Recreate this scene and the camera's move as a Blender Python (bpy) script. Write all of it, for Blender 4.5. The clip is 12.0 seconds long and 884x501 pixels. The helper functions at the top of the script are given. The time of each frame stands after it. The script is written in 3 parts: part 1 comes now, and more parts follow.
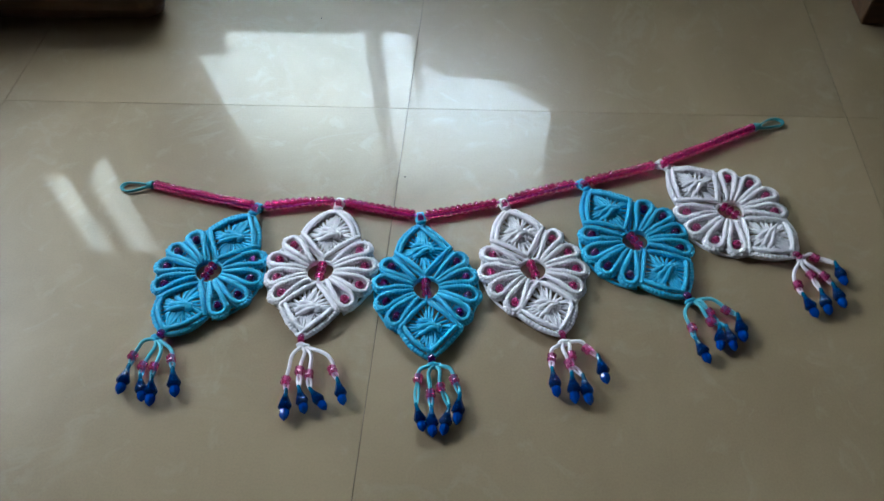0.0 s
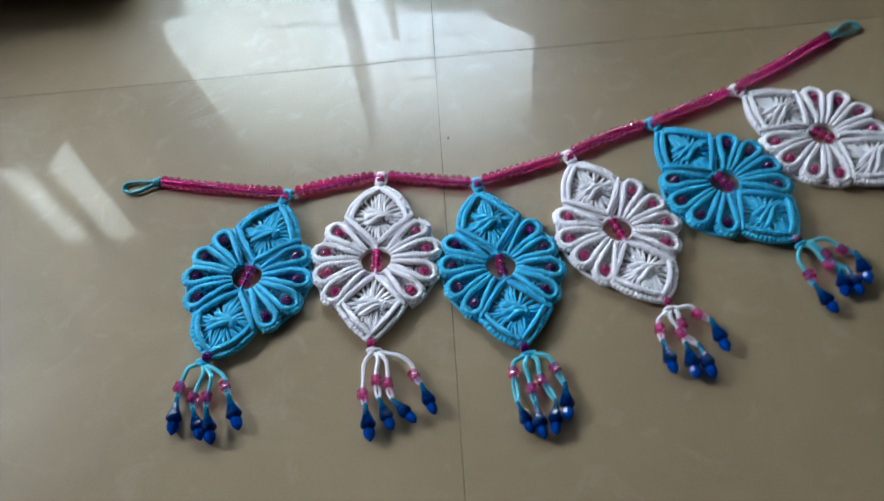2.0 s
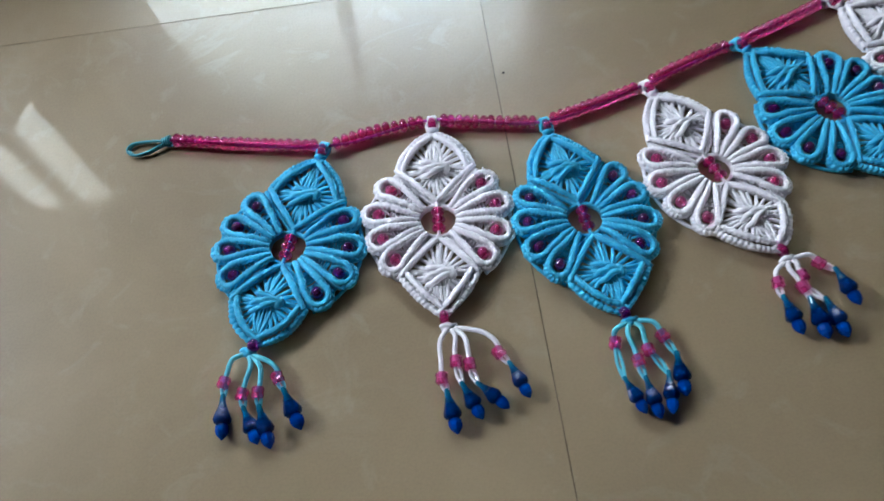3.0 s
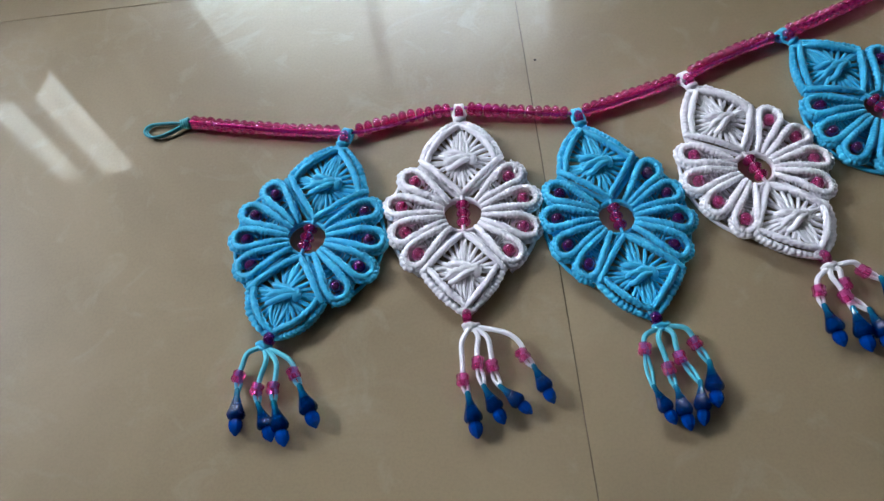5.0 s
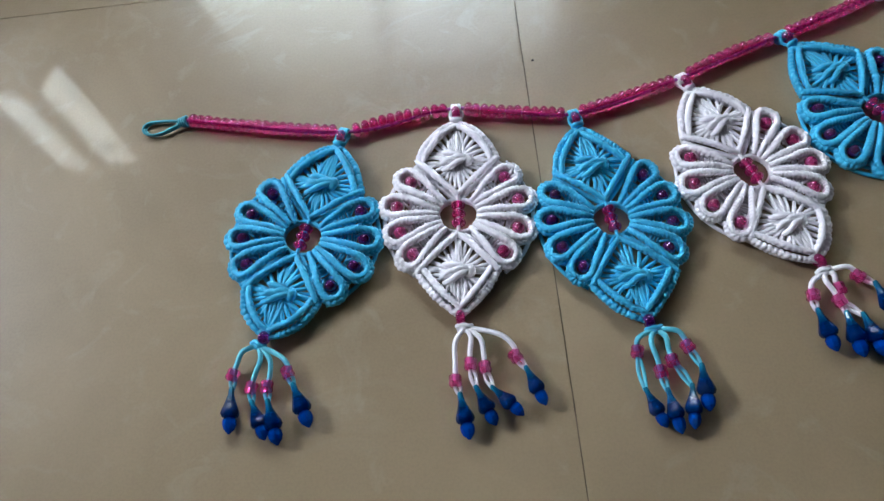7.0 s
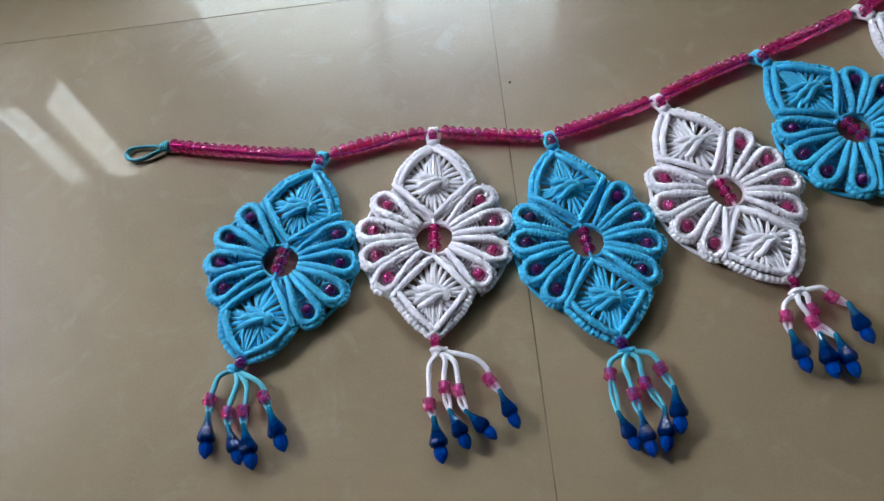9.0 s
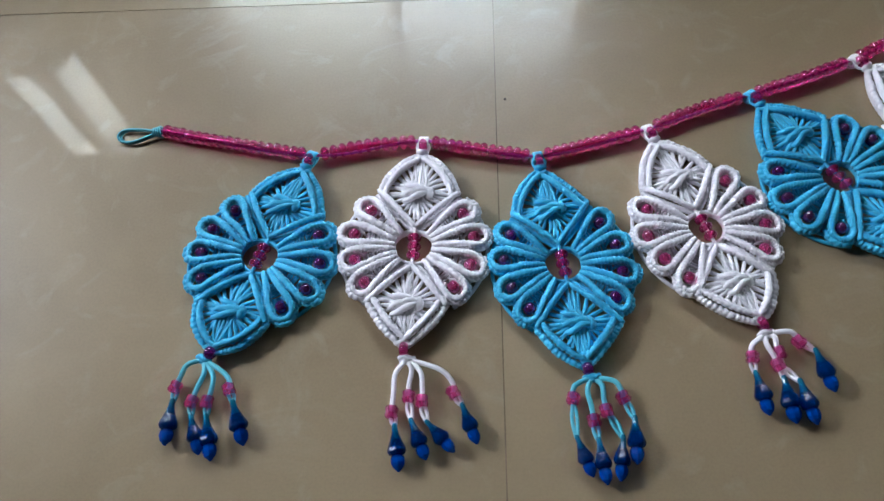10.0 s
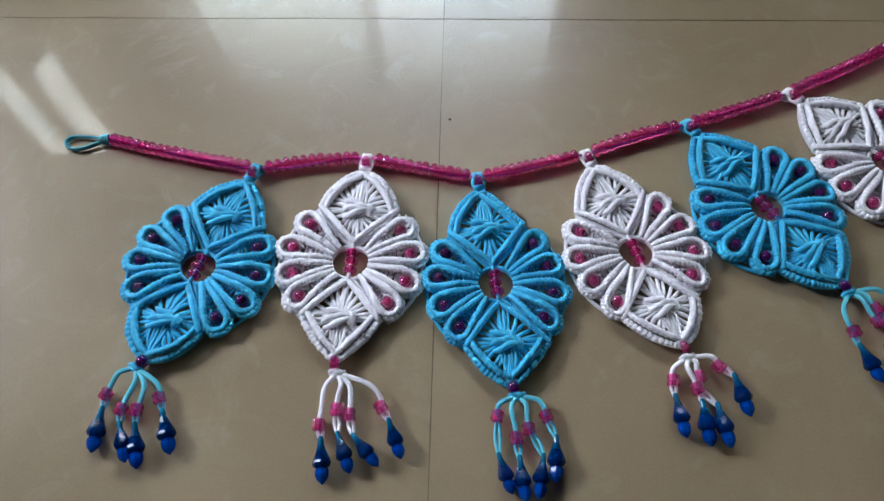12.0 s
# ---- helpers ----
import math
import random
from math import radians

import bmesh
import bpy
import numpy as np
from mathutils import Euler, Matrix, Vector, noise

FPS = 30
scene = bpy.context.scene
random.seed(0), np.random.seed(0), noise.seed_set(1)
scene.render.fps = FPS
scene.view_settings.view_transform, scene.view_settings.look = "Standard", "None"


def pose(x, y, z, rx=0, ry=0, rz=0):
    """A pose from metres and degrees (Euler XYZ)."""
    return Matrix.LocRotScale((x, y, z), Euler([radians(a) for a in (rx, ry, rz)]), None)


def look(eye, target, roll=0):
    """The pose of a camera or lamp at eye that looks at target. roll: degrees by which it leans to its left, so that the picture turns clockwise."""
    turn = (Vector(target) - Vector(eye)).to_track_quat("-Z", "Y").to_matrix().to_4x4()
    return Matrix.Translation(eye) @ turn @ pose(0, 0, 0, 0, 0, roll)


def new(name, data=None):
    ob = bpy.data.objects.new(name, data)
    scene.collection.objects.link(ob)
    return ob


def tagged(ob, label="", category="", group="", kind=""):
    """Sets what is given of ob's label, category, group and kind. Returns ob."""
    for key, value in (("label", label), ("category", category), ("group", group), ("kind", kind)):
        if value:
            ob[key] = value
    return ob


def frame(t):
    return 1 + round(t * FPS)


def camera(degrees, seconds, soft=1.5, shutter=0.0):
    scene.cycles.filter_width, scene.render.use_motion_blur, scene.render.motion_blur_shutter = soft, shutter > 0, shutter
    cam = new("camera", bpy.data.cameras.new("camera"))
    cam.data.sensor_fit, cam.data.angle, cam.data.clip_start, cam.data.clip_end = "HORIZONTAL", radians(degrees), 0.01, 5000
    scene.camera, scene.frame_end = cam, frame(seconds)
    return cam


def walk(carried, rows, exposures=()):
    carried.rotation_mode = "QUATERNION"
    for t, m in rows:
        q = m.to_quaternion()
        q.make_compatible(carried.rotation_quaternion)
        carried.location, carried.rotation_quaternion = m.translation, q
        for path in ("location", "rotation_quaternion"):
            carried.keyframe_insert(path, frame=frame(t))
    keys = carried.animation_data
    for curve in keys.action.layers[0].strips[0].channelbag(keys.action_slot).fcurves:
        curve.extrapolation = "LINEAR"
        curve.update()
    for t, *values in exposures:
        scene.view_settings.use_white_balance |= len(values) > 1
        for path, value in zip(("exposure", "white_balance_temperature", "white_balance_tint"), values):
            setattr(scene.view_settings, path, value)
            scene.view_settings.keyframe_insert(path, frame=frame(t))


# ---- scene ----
cam = camera(62.4, 12.0, soft=1.4, shutter=0.45)
PATH = [
    (0, (0.13, -0.773, 0.707), (-0.015, 0.415, -0.895), -3.6),
    (0.5, (0.122, -0.749, 0.699), (0.011, 0.371, -0.955), -5.7),
    (1, (0.1, -0.735, 0.691), (0.01, 0.347, -0.988), -6.6),
    (1.5, (0.066, -0.715, 0.681), (-0.047, 0.336, -1.017), -7.7),
    (1.9, (0.028, -0.684, 0.65), (-0.015, 0.388, -1.037), -5.9),
    (2, (0.019, -0.679, 0.646), (-0.048, 0.37, -1.056), -7.9),
    (2.1, (0.012, -0.669, 0.632), (-0.043, 0.369, -1.077), -8.3),
    (2.5, (-0.031, -0.632, 0.603), (-0.046, 0.364, -1.132), -7.8),
    (3, (-0.07, -0.607, 0.569), (-0.084, 0.301, -1.213), -8.6),
    (3.5, (-0.091, -0.592, 0.55), (-0.084, 0.287, -1.247), -6.3),
    (3.7, (-0.093, -0.59, 0.546), (-0.106, 0.289, -1.25), -6.8),
    (5.5, (-0.068, -0.581, 0.557), (-0.139, 0.268, -1.253), -10.3),
    (6, (-0.067, -0.58, 0.555), (-0.143, 0.263, -1.257), -10.2),
    (6.5, (-0.065, -0.58, 0.556), (-0.16, 0.257, -1.258), -11.5),
    (7, (-0.064, -0.579, 0.558), (-0.151, 0.265, -1.254), -11.0),
    (9, (-0.035, -0.571, 0.565), (-0.143, 0.293, -1.236), -12.6),
    (9.3, (-0.03, -0.573, 0.566), (-0.172, 0.281, -1.236), -13.1),
    (9.4, (-0.029, -0.576, 0.57), (-0.192, 0.285, -1.228), -13.6),
    (9.5, (-0.02, -0.576, 0.569), (-0.15, 0.291, -1.229), -11.0),
    (9.6, (-0.017, -0.576, 0.568), (-0.117, 0.32, -1.218), -8.2),
    (9.7, (-0.026, -0.575, 0.569), (-0.093, 0.319, -1.219), -6.1),
    (10, (-0.016, -0.568, 0.57), (-0.124, 0.305, -1.227), -7.3),
    (10.5, (-0.008, -0.565, 0.573), (-0.108, 0.323, -1.216), -5.0),
    (11, (0.003, -0.57, 0.582), (-0.112, 0.322, -1.204), -5.3),
    (11.5, (0.021, -0.568, 0.587), (-0.057, 0.343, -1.191), -4.0),
    (12, (0.025, -0.566, 0.582), (-0.036, 0.329, -1.205), -2.7),
]
walk(cam, [(t, look(eye, target, roll)) for t, eye, target, roll in PATH], exposures=((0.0, 0.95, 5850, 6), (2.5, 0.99, 5960, 10), (3.7, 1.01, 6100, 13), (8.8, 0.99, 6090, 14), (12.0, 0.97, 6030, 14)))

# ---------------------------------------------------------------- world and light
world = bpy.data.worlds.new("sky")
scene.world = world
world.use_nodes = True
sky = world.node_tree.nodes.new("ShaderNodeTexSky")
sky.sky_type = "NISHITA"
sky.sun_disc = False
sky.sun_elevation, sky.sun_rotation = radians(48), radians(-60)
world.node_tree.links.new(sky.outputs["Color"], world.node_tree.nodes["Background"].inputs["Color"])
world.node_tree.nodes["Background"].inputs["Strength"].default_value = 0.1

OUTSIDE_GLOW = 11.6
SIDE_FILL_WATTS = 1.12


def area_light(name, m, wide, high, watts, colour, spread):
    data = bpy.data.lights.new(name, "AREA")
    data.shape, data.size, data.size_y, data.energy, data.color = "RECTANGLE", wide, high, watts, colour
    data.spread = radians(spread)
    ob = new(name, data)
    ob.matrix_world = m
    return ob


# fill lamp added at the left, source unseen; narrow spread darkens the floor's edges
area_light("side_fill_lamp", look((-2.46, 0.70, 1.49), (-0.02, -0.24, 0.0)), 0.72, 0.66, SIDE_FILL_WATTS, (0.88, 0.95, 1.0), 28)

# ---------------------------------------------------------------- materials


def material(name):
    m = bpy.data.materials.new(name)
    m.use_nodes = True
    return m, m.node_tree.nodes, m.node_tree.links, m.node_tree.nodes["Principled BSDF"]


def ramp(nodes, stops):
    r = nodes.new("ShaderNodeValToRGB")
    while len(r.color_ramp.elements) < len(stops):
        r.color_ramp.elements.new(0.5)
    for e, (at, c) in zip(r.color_ramp.elements, stops):
        e.position, e.color = at, (*c, 1)
    return r


def noise_node(nodes, links, coord, scale, detail=4.0, rough=0.55, distort=0.0):
    n = nodes.new("ShaderNodeTexNoise")
    n.inputs["Scale"].default_value, n.inputs["Detail"].default_value = scale, detail
    n.inputs["Roughness"].default_value, n.inputs["Distortion"].default_value = rough, distort
    links.new(coord, n.inputs["Vector"])
    return n


def mixed(nodes, links, kind, factor, a, b):
    x = nodes.new("ShaderNodeMix")
    x.data_type, x.blend_type = "RGBA", kind
    for value, slot in ((factor, "Factor"), (a, "A"), (b, "B")):
        socket = next(s for s in x.inputs if s.name == slot and s.type == ("VALUE" if slot == "Factor" else "RGBA") and s.enabled)
        if isinstance(value, (int, float)):
            socket.default_value = value
        elif isinstance(value, tuple):
            socket.default_value = (*value, 1)
        else:
            links.new(value, socket)
    return next(s for s in x.outputs if s.type == "RGBA" and s.enabled)


def bumped(nodes, links, bsdf, height, strength, distance):
    b = nodes.new("ShaderNodeBump")
    b.inputs["Strength"].default_value, b.inputs["Distance"].default_value = strength, distance
    links.new(height, b.inputs["Height"])
    links.new(b.outputs["Normal"], bsdf.inputs["Normal"])


def plain_material(name, colour, rough, scale=30.0, spread=0.25, bump=0.2, metal=0.0, distance=0.002):
    m, nodes, links, bsdf = material(name)
    at = nodes.new("ShaderNodeTexCoord").outputs["Object"]
    big = noise_node(nodes, links, at, scale * 0.12)
    fine = noise_node(nodes, links, at, scale)
    lo, hi = tuple(c * (1 - spread) for c in colour), tuple(min(1, c * (1 + spread)) for c in colour)
    r = ramp(nodes, ((0.3, lo), (0.7, hi)))
    links.new(big.outputs["Fac"], r.inputs["Fac"])
    links.new(mixed(nodes, links, "OVERLAY", 0.25, r.outputs["Color"], fine.outputs["Color"]), bsdf.inputs["Base Color"])
    bsdf.inputs["Roughness"].default_value, bsdf.inputs["Metallic"].default_value = rough, metal
    bumped(nodes, links, bsdf, fine.outputs["Fac"], bump, distance)
    return m


def cord_material(name, colour, shade, soft=0.2):
    """Satin nylon cord: fine twist, small differences from knot to knot."""
    m, nodes, links, bsdf = material(name)
    at = nodes.new("ShaderNodeTexCoord").outputs["Object"]
    patch = noise_node(nodes, links, at, 60.0, 3.0)
    r = ramp(nodes, ((0.3, shade), (0.65, colour)))
    links.new(patch.outputs["Fac"], r.inputs["Fac"])
    island = nodes.new("ShaderNodeNewGeometry").outputs["Random Per Island"]
    v = ramp(nodes, ((0.0, (0.94, 0.94, 0.94)), (1.0, (1.0, 1.0, 1.0))))
    links.new(island, v.inputs["Fac"])
    links.new(mixed(nodes, links, "MULTIPLY", 1.0, r.outputs["Color"], v.outputs["Color"]), bsdf.inputs["Base Color"])
    bsdf.inputs["Roughness"].default_value = 0.55
    bsdf.inputs["Sheen Weight"].default_value = 0.15
    bsdf.inputs["Subsurface Weight"].default_value = soft
    bsdf.inputs["Subsurface Scale"].default_value = 0.0035
    bsdf.inputs["Subsurface Radius"].default_value = (1.0, 1.0, 1.0)
    bsdf.inputs["Specular IOR Level"].default_value = 0.35
    fibre = noise_node(nodes, links, at, 1400.0, 2.0)
    bumped(nodes, links, bsdf, fibre.outputs["Fac"], 0.25, 0.0003)
    return m


def see_through(nodes, links, bsdf, colour, amount):
    """Lets part of the light pass straight through, tinted, as thin moulded plastic does."""
    clear = nodes.new("ShaderNodeBsdfTransparent")
    clear.inputs["Color"].default_value = (*colour, 1)
    both = nodes.new("ShaderNodeMixShader")
    both.inputs["Fac"].default_value = amount
    links.new(bsdf.outputs["BSDF"], both.inputs[1])
    links.new(clear.outputs["BSDF"], both.inputs[2])
    links.new(both.outputs["Shader"], nodes["Material Output"].inputs["Surface"])


def plastic_material(name, colour, deep, clear, rough, through_colour, thin):
    """Moulded translucent plastic."""
    m, nodes, links, bsdf = material(name)
    at = nodes.new("ShaderNodeTexCoord").outputs["Object"]
    swirl = noise_node(nodes, links, at, 130.0, 3.0)
    r = ramp(nodes, ((0.3, deep), (0.7, colour)))
    links.new(swirl.outputs["Fac"], r.inputs["Fac"])
    links.new(r.outputs["Color"], bsdf.inputs["Base Color"])
    bsdf.inputs["Roughness"].default_value = rough
    bsdf.inputs["IOR"].default_value = 1.49
    bsdf.inputs["Transmission Weight"].default_value = clear
    bsdf.inputs["Coat Weight"].default_value = 1.0
    bsdf.inputs["Coat IOR"].default_value = 1.7
    bsdf.inputs["Coat Roughness"].default_value = 0.03
    see_through(nodes, links, bsdf, through_colour, thin)
    return m


def drop_material():
    """Blue moulded plastic: pale teal neck, navy bulb, tip painted brighter for light passing through."""
    m, nodes, links, bsdf = material("blue_drop_plastic")
    at = nodes.new("ShaderNodeTexCoord").outputs["Object"]
    split = nodes.new("ShaderNodeSeparateXYZ")
    links.new(at, split.inputs["Vector"])
    way = nodes.new("ShaderNodeMath")
    way.operation = "DIVIDE"
    way.inputs[1].default_value = -0.0385
    links.new(split.outputs["Z"], way.inputs[0])
    r = ramp(nodes, ((0.0, (0.014, 0.19, 0.28)), (0.20, (0.002, 0.07, 0.17)), (0.36, (0.0, 0.016, 0.085)), (0.66, (0.0, 0.014, 0.10)), (0.74, (0.001, 0.050, 0.32))))
    links.new(way.outputs["Value"], r.inputs["Fac"])
    links.new(r.outputs["Color"], bsdf.inputs["Base Color"])
    bsdf.inputs["Roughness"].default_value = 0.06
    bsdf.inputs["IOR"].default_value = 1.45
    bsdf.inputs["Specular IOR Level"].default_value = 0.22
    see_through(nodes, links, bsdf, (0.04, 0.30, 0.85), 0.20)
    return m


def tile_material():
    """Polished beige vitrified tile with faint cloudy veins and a few small scuffs."""
    m, nodes, links, bsdf = material("polished_beige_tile")
    tc = nodes.new("ShaderNodeTexCoord")
    info = nodes.new("ShaderNodeObjectInfo")
    shift = nodes.new("ShaderNodeVectorMath")
    shift.operation = "SCALE"
    shift.inputs[0].default_value = (37.0, 51.0, 0.0)
    links.new(info.outputs["Random"], shift.inputs["Scale"])
    add = nodes.new("ShaderNodeVectorMath")
    links.new(tc.outputs["Object"], add.inputs[0])
    links.new(shift.outputs["Vector"], add.inputs[1])
    at = add.outputs["Vector"]
    cloud = noise_node(nodes, links, at, 3.5, 5.0, 0.6, 0.8)
    base = ramp(nodes, ((0.28, (0.258, 0.186, 0.106)), (0.72, (0.348, 0.258, 0.158))))
    links.new(cloud.outputs["Fac"], base.inputs["Fac"])
    vein = noise_node(nodes, links, at, 4.2, 6.0, 0.60, 1.3)
    line = ramp(nodes, ((0.47, (0, 0, 0)), (0.5, (1, 1, 1)), (0.53, (0, 0, 0))))
    links.new(vein.outputs["Fac"], line.inputs["Fac"])
    patch = noise_node(nodes, links, at, 6.0, 2.0)
    where = ramp(nodes, ((0.46, (0, 0, 0)), (0.68, (0.24, 0.24, 0.24))))
    links.new(patch.outputs["Fac"], where.inputs["Fac"])
    amount = mixed(nodes, links, "MULTIPLY", 1.0, line.outputs["Color"], where.outputs["Color"])
    veined = mixed(nodes, links, "MIX", amount, base.outputs["Color"], (0.40, 0.355, 0.275))
    # soft paler flecks, a few centimetres long
    fleck = noise_node(nodes, links, at, 17.0, 5.0, 0.62, 1.6)
    pale = ramp(nodes, ((0.57, (0, 0, 0)), (0.70, (0.30, 0.30, 0.30))))
    links.new(fleck.outputs["Fac"], pale.inputs["Fac"])
    veined = mixed(nodes, links, "MIX", pale.outputs["Color"], veined, (0.40, 0.345, 0.255))
    grain = noise_node(nodes, links, at, 420.0, 2.0)
    speck = ramp(nodes, ((0.35, (0.94, 0.94, 0.94)), (0.6, (1, 1, 1))))
    links.new(grain.outputs["Fac"], speck.inputs["Fac"])
    links.new(mixed(nodes, links, "MULTIPLY", 1.0, veined, speck.outputs["Color"]), bsdf.inputs["Base Color"])
    gloss = noise_node(nodes, links, at, 9.0, 4.0)
    rough = ramp(nodes, ((0.3, (0.014, 0.014, 0.014)), (0.75, (0.032, 0.032, 0.032))))
    links.new(gloss.outputs["Fac"], rough.inputs["Fac"])
    links.new(rough.outputs["Color"], bsdf.inputs["Coat Roughness"])
    bsdf.inputs["Coat Weight"].default_value = 1.0
    bsdf.inputs["Coat IOR"].default_value = 1.245
    bsdf.inputs["Roughness"].default_value = 0.34
    bsdf.inputs["IOR"].default_value = 1.58
    wave = noise_node(nodes, links, at, 5.0, 1.0)
    bumped(nodes, links, bsdf, wave.outputs["Fac"], 0.05, 0.004)
    links.new(bsdf.inputs["Normal"].links[0].from_socket, bsdf.inputs["Coat Normal"])
    return m


def wood_material(name, dark, light):
    m, nodes, links, bsdf = material(name)
    tc = nodes.new("ShaderNodeTexCoord")
    stretch = nodes.new("ShaderNodeMapping")
    stretch.inputs["Scale"].default_value = (1.0, 9.0, 9.0)
    links.new(tc.outputs["Object"], stretch.inputs["Vector"])
    grain = noise_node(nodes, links, stretch.outputs["Vector"], 6.0, 6.0, 0.65, 1.0)
    r = ramp(nodes, ((0.3, dark), (0.7, light)))
    links.new(grain.outputs["Fac"], r.inputs["Fac"])
    links.new(r.outputs["Color"], bsdf.inputs["Base Color"])
    bsdf.inputs["Roughness"].default_value = 0.45
    bumped(nodes, links, bsdf, grain.outputs["Fac"], 0.2, 0.002)
    return m


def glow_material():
    """Bright pale daylight outside, its emission dimmed with height so the floor reflection fades."""
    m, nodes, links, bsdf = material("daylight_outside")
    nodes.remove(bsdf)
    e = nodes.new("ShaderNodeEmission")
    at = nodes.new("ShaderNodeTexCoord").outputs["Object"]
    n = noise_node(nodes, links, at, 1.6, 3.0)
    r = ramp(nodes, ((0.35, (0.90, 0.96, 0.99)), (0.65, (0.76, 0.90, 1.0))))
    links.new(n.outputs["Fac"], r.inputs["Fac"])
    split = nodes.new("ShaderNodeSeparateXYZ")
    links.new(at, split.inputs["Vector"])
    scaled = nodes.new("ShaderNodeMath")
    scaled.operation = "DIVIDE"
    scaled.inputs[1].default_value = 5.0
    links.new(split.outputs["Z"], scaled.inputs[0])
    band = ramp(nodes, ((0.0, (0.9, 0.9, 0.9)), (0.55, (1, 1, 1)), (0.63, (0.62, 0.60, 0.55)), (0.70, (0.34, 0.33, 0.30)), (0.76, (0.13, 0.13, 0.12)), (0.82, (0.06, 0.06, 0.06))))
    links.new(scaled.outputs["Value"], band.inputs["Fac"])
    # height dimming painted in only where window_1 looks out; window_2's side stays bright
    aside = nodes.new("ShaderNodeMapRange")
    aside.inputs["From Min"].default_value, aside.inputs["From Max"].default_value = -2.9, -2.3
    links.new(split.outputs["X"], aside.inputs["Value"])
    height_dimmed = mixed(nodes, links, "MIX", aside.outputs["Result"], (0.95, 0.94, 0.89), band.outputs["Color"])
    # emission also painted dimmer and creamier beyond one pane, for a plastered house front
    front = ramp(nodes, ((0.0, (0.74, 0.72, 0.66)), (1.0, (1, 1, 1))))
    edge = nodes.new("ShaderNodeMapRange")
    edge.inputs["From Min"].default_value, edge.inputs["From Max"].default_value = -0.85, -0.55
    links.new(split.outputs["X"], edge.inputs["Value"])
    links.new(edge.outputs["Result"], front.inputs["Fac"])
    beyond = mixed(nodes, links, "MULTIPLY", 1.0, height_dimmed, front.outputs["Color"])
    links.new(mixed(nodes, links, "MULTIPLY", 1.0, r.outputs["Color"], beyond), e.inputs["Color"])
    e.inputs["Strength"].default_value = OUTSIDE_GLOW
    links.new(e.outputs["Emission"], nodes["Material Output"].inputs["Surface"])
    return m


def glass_material():
    m, nodes, links, bsdf = material("louvre_glass")
    bsdf.inputs["Base Color"].default_value = (0.85, 0.87, 0.87, 1)
    bsdf.inputs["Roughness"].default_value = 0.02
    bsdf.inputs["IOR"].default_value = 1.1
    bsdf.inputs["Transmission Weight"].default_value = 1.0
    return m


BLUE = cord_material("sky_blue_cord", (0.054, 0.49, 0.77), (0.024, 0.36, 0.61))
AQUA = cord_material("pale_aqua_cord", (0.12, 0.54, 0.66), (0.08, 0.44, 0.56))
WHITE = cord_material("white_cord", (0.85, 0.81, 0.86), (0.79, 0.75, 0.81), 0.5)
TEAL = cord_material("teal_cord", (0.05, 0.33, 0.40), (0.03, 0.24, 0.30))
PINK = plastic_material("magenta_plastic", (0.80, 0.055, 0.36), (0.68, 0.035, 0.28), 0.80, 0.06, (0.95, 0.36, 0.58), 0.36)
ROSE = plastic_material("rose_plastic", (0.90, 0.11, 0.42), (0.80, 0.07, 0.32), 0.75, 0.06, (0.98, 0.45, 0.66), 0.22)
# magenta beads again; the tint of the blue cord round them is painted in
PLUM = plastic_material("cord_tinted_plastic", (0.25, 0.018, 0.29), (0.17, 0.011, 0.21), 0.75, 0.06, (0.50, 0.12, 0.52), 0.22)
NAVY = drop_material()
INNER = plain_material("violet_thread", (0.40, 0.05, 0.38), 0.6, 300.0, 0.2, 0.1)
TILE = tile_material()
GROUT = plain_material("dark_grout", (0.17, 0.13, 0.09), 0.9, 60.0, 0.75, 0.4)
WALL = plain_material("dull_brown_wall_paint", (0.14, 0.118, 0.092), 0.7, 25.0, 0.06, 0.08)
CEILING = plain_material("grey_ceiling_paint", (0.20, 0.185, 0.165), 0.8, 25.0, 0.05, 0.08)
WOOD = wood_material("dark_brown_wood", (0.050, 0.020, 0.007), (0.125, 0.052, 0.018))
FRAME = plain_material("grey_window_paint", (0.30, 0.27, 0.24), 0.5, 40.0, 0.1, 0.1)
CLOTH = plain_material("brown_cloth", (0.16, 0.11, 0.08), 0.9, 90.0, 0.3, 0.4)
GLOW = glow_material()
LOUVRE = glass_material()
SPECK = plain_material("dark_speck", (0.03, 0.025, 0.02), 0.9, 200.0, 0.3, 0.2)

# ---------------------------------------------------------------- mesh helpers


def mesh_object(name, verts, faces, mat, parent=None, label="", smooth=True):
    me = bpy.data.meshes.new(name)
    me.from_pydata([tuple(v) for v in verts], [], faces)
    me.polygons.foreach_set("use_smooth", [smooth] * len(me.polygons))
    me.materials.append(mat)
    me.update()
    ob = new(name, me)
    if parent:
        ob.parent = parent
    return tagged(ob, label)


def part(name, bm, mat, parent=None, label="", smooth=False):
    me = bpy.data.meshes.new(name)
    bm.to_mesh(me)
    bm.free()
    me.polygons.foreach_set("use_smooth", [smooth] * len(me.polygons))
    me.materials.append(mat)
    ob = new(name, me)
    if parent:
        ob.parent = parent
    return tagged(ob, label)


def box_bm(bm, lo, hi, bevel=0.0):
    size = [h - l for l, h in zip(lo, hi)]
    mid = [(h + l) / 2 for l, h in zip(lo, hi)]
    made = bmesh.ops.create_cube(bm, size=1, matrix=Matrix.LocRotScale(mid, None, size))
    if bevel:
        edges = {e for v in made["verts"] for e in v.link_edges}
        bmesh.ops.bevel(bm, geom=list(edges), offset=bevel, segments=2, affect="EDGES", profile=0.5)


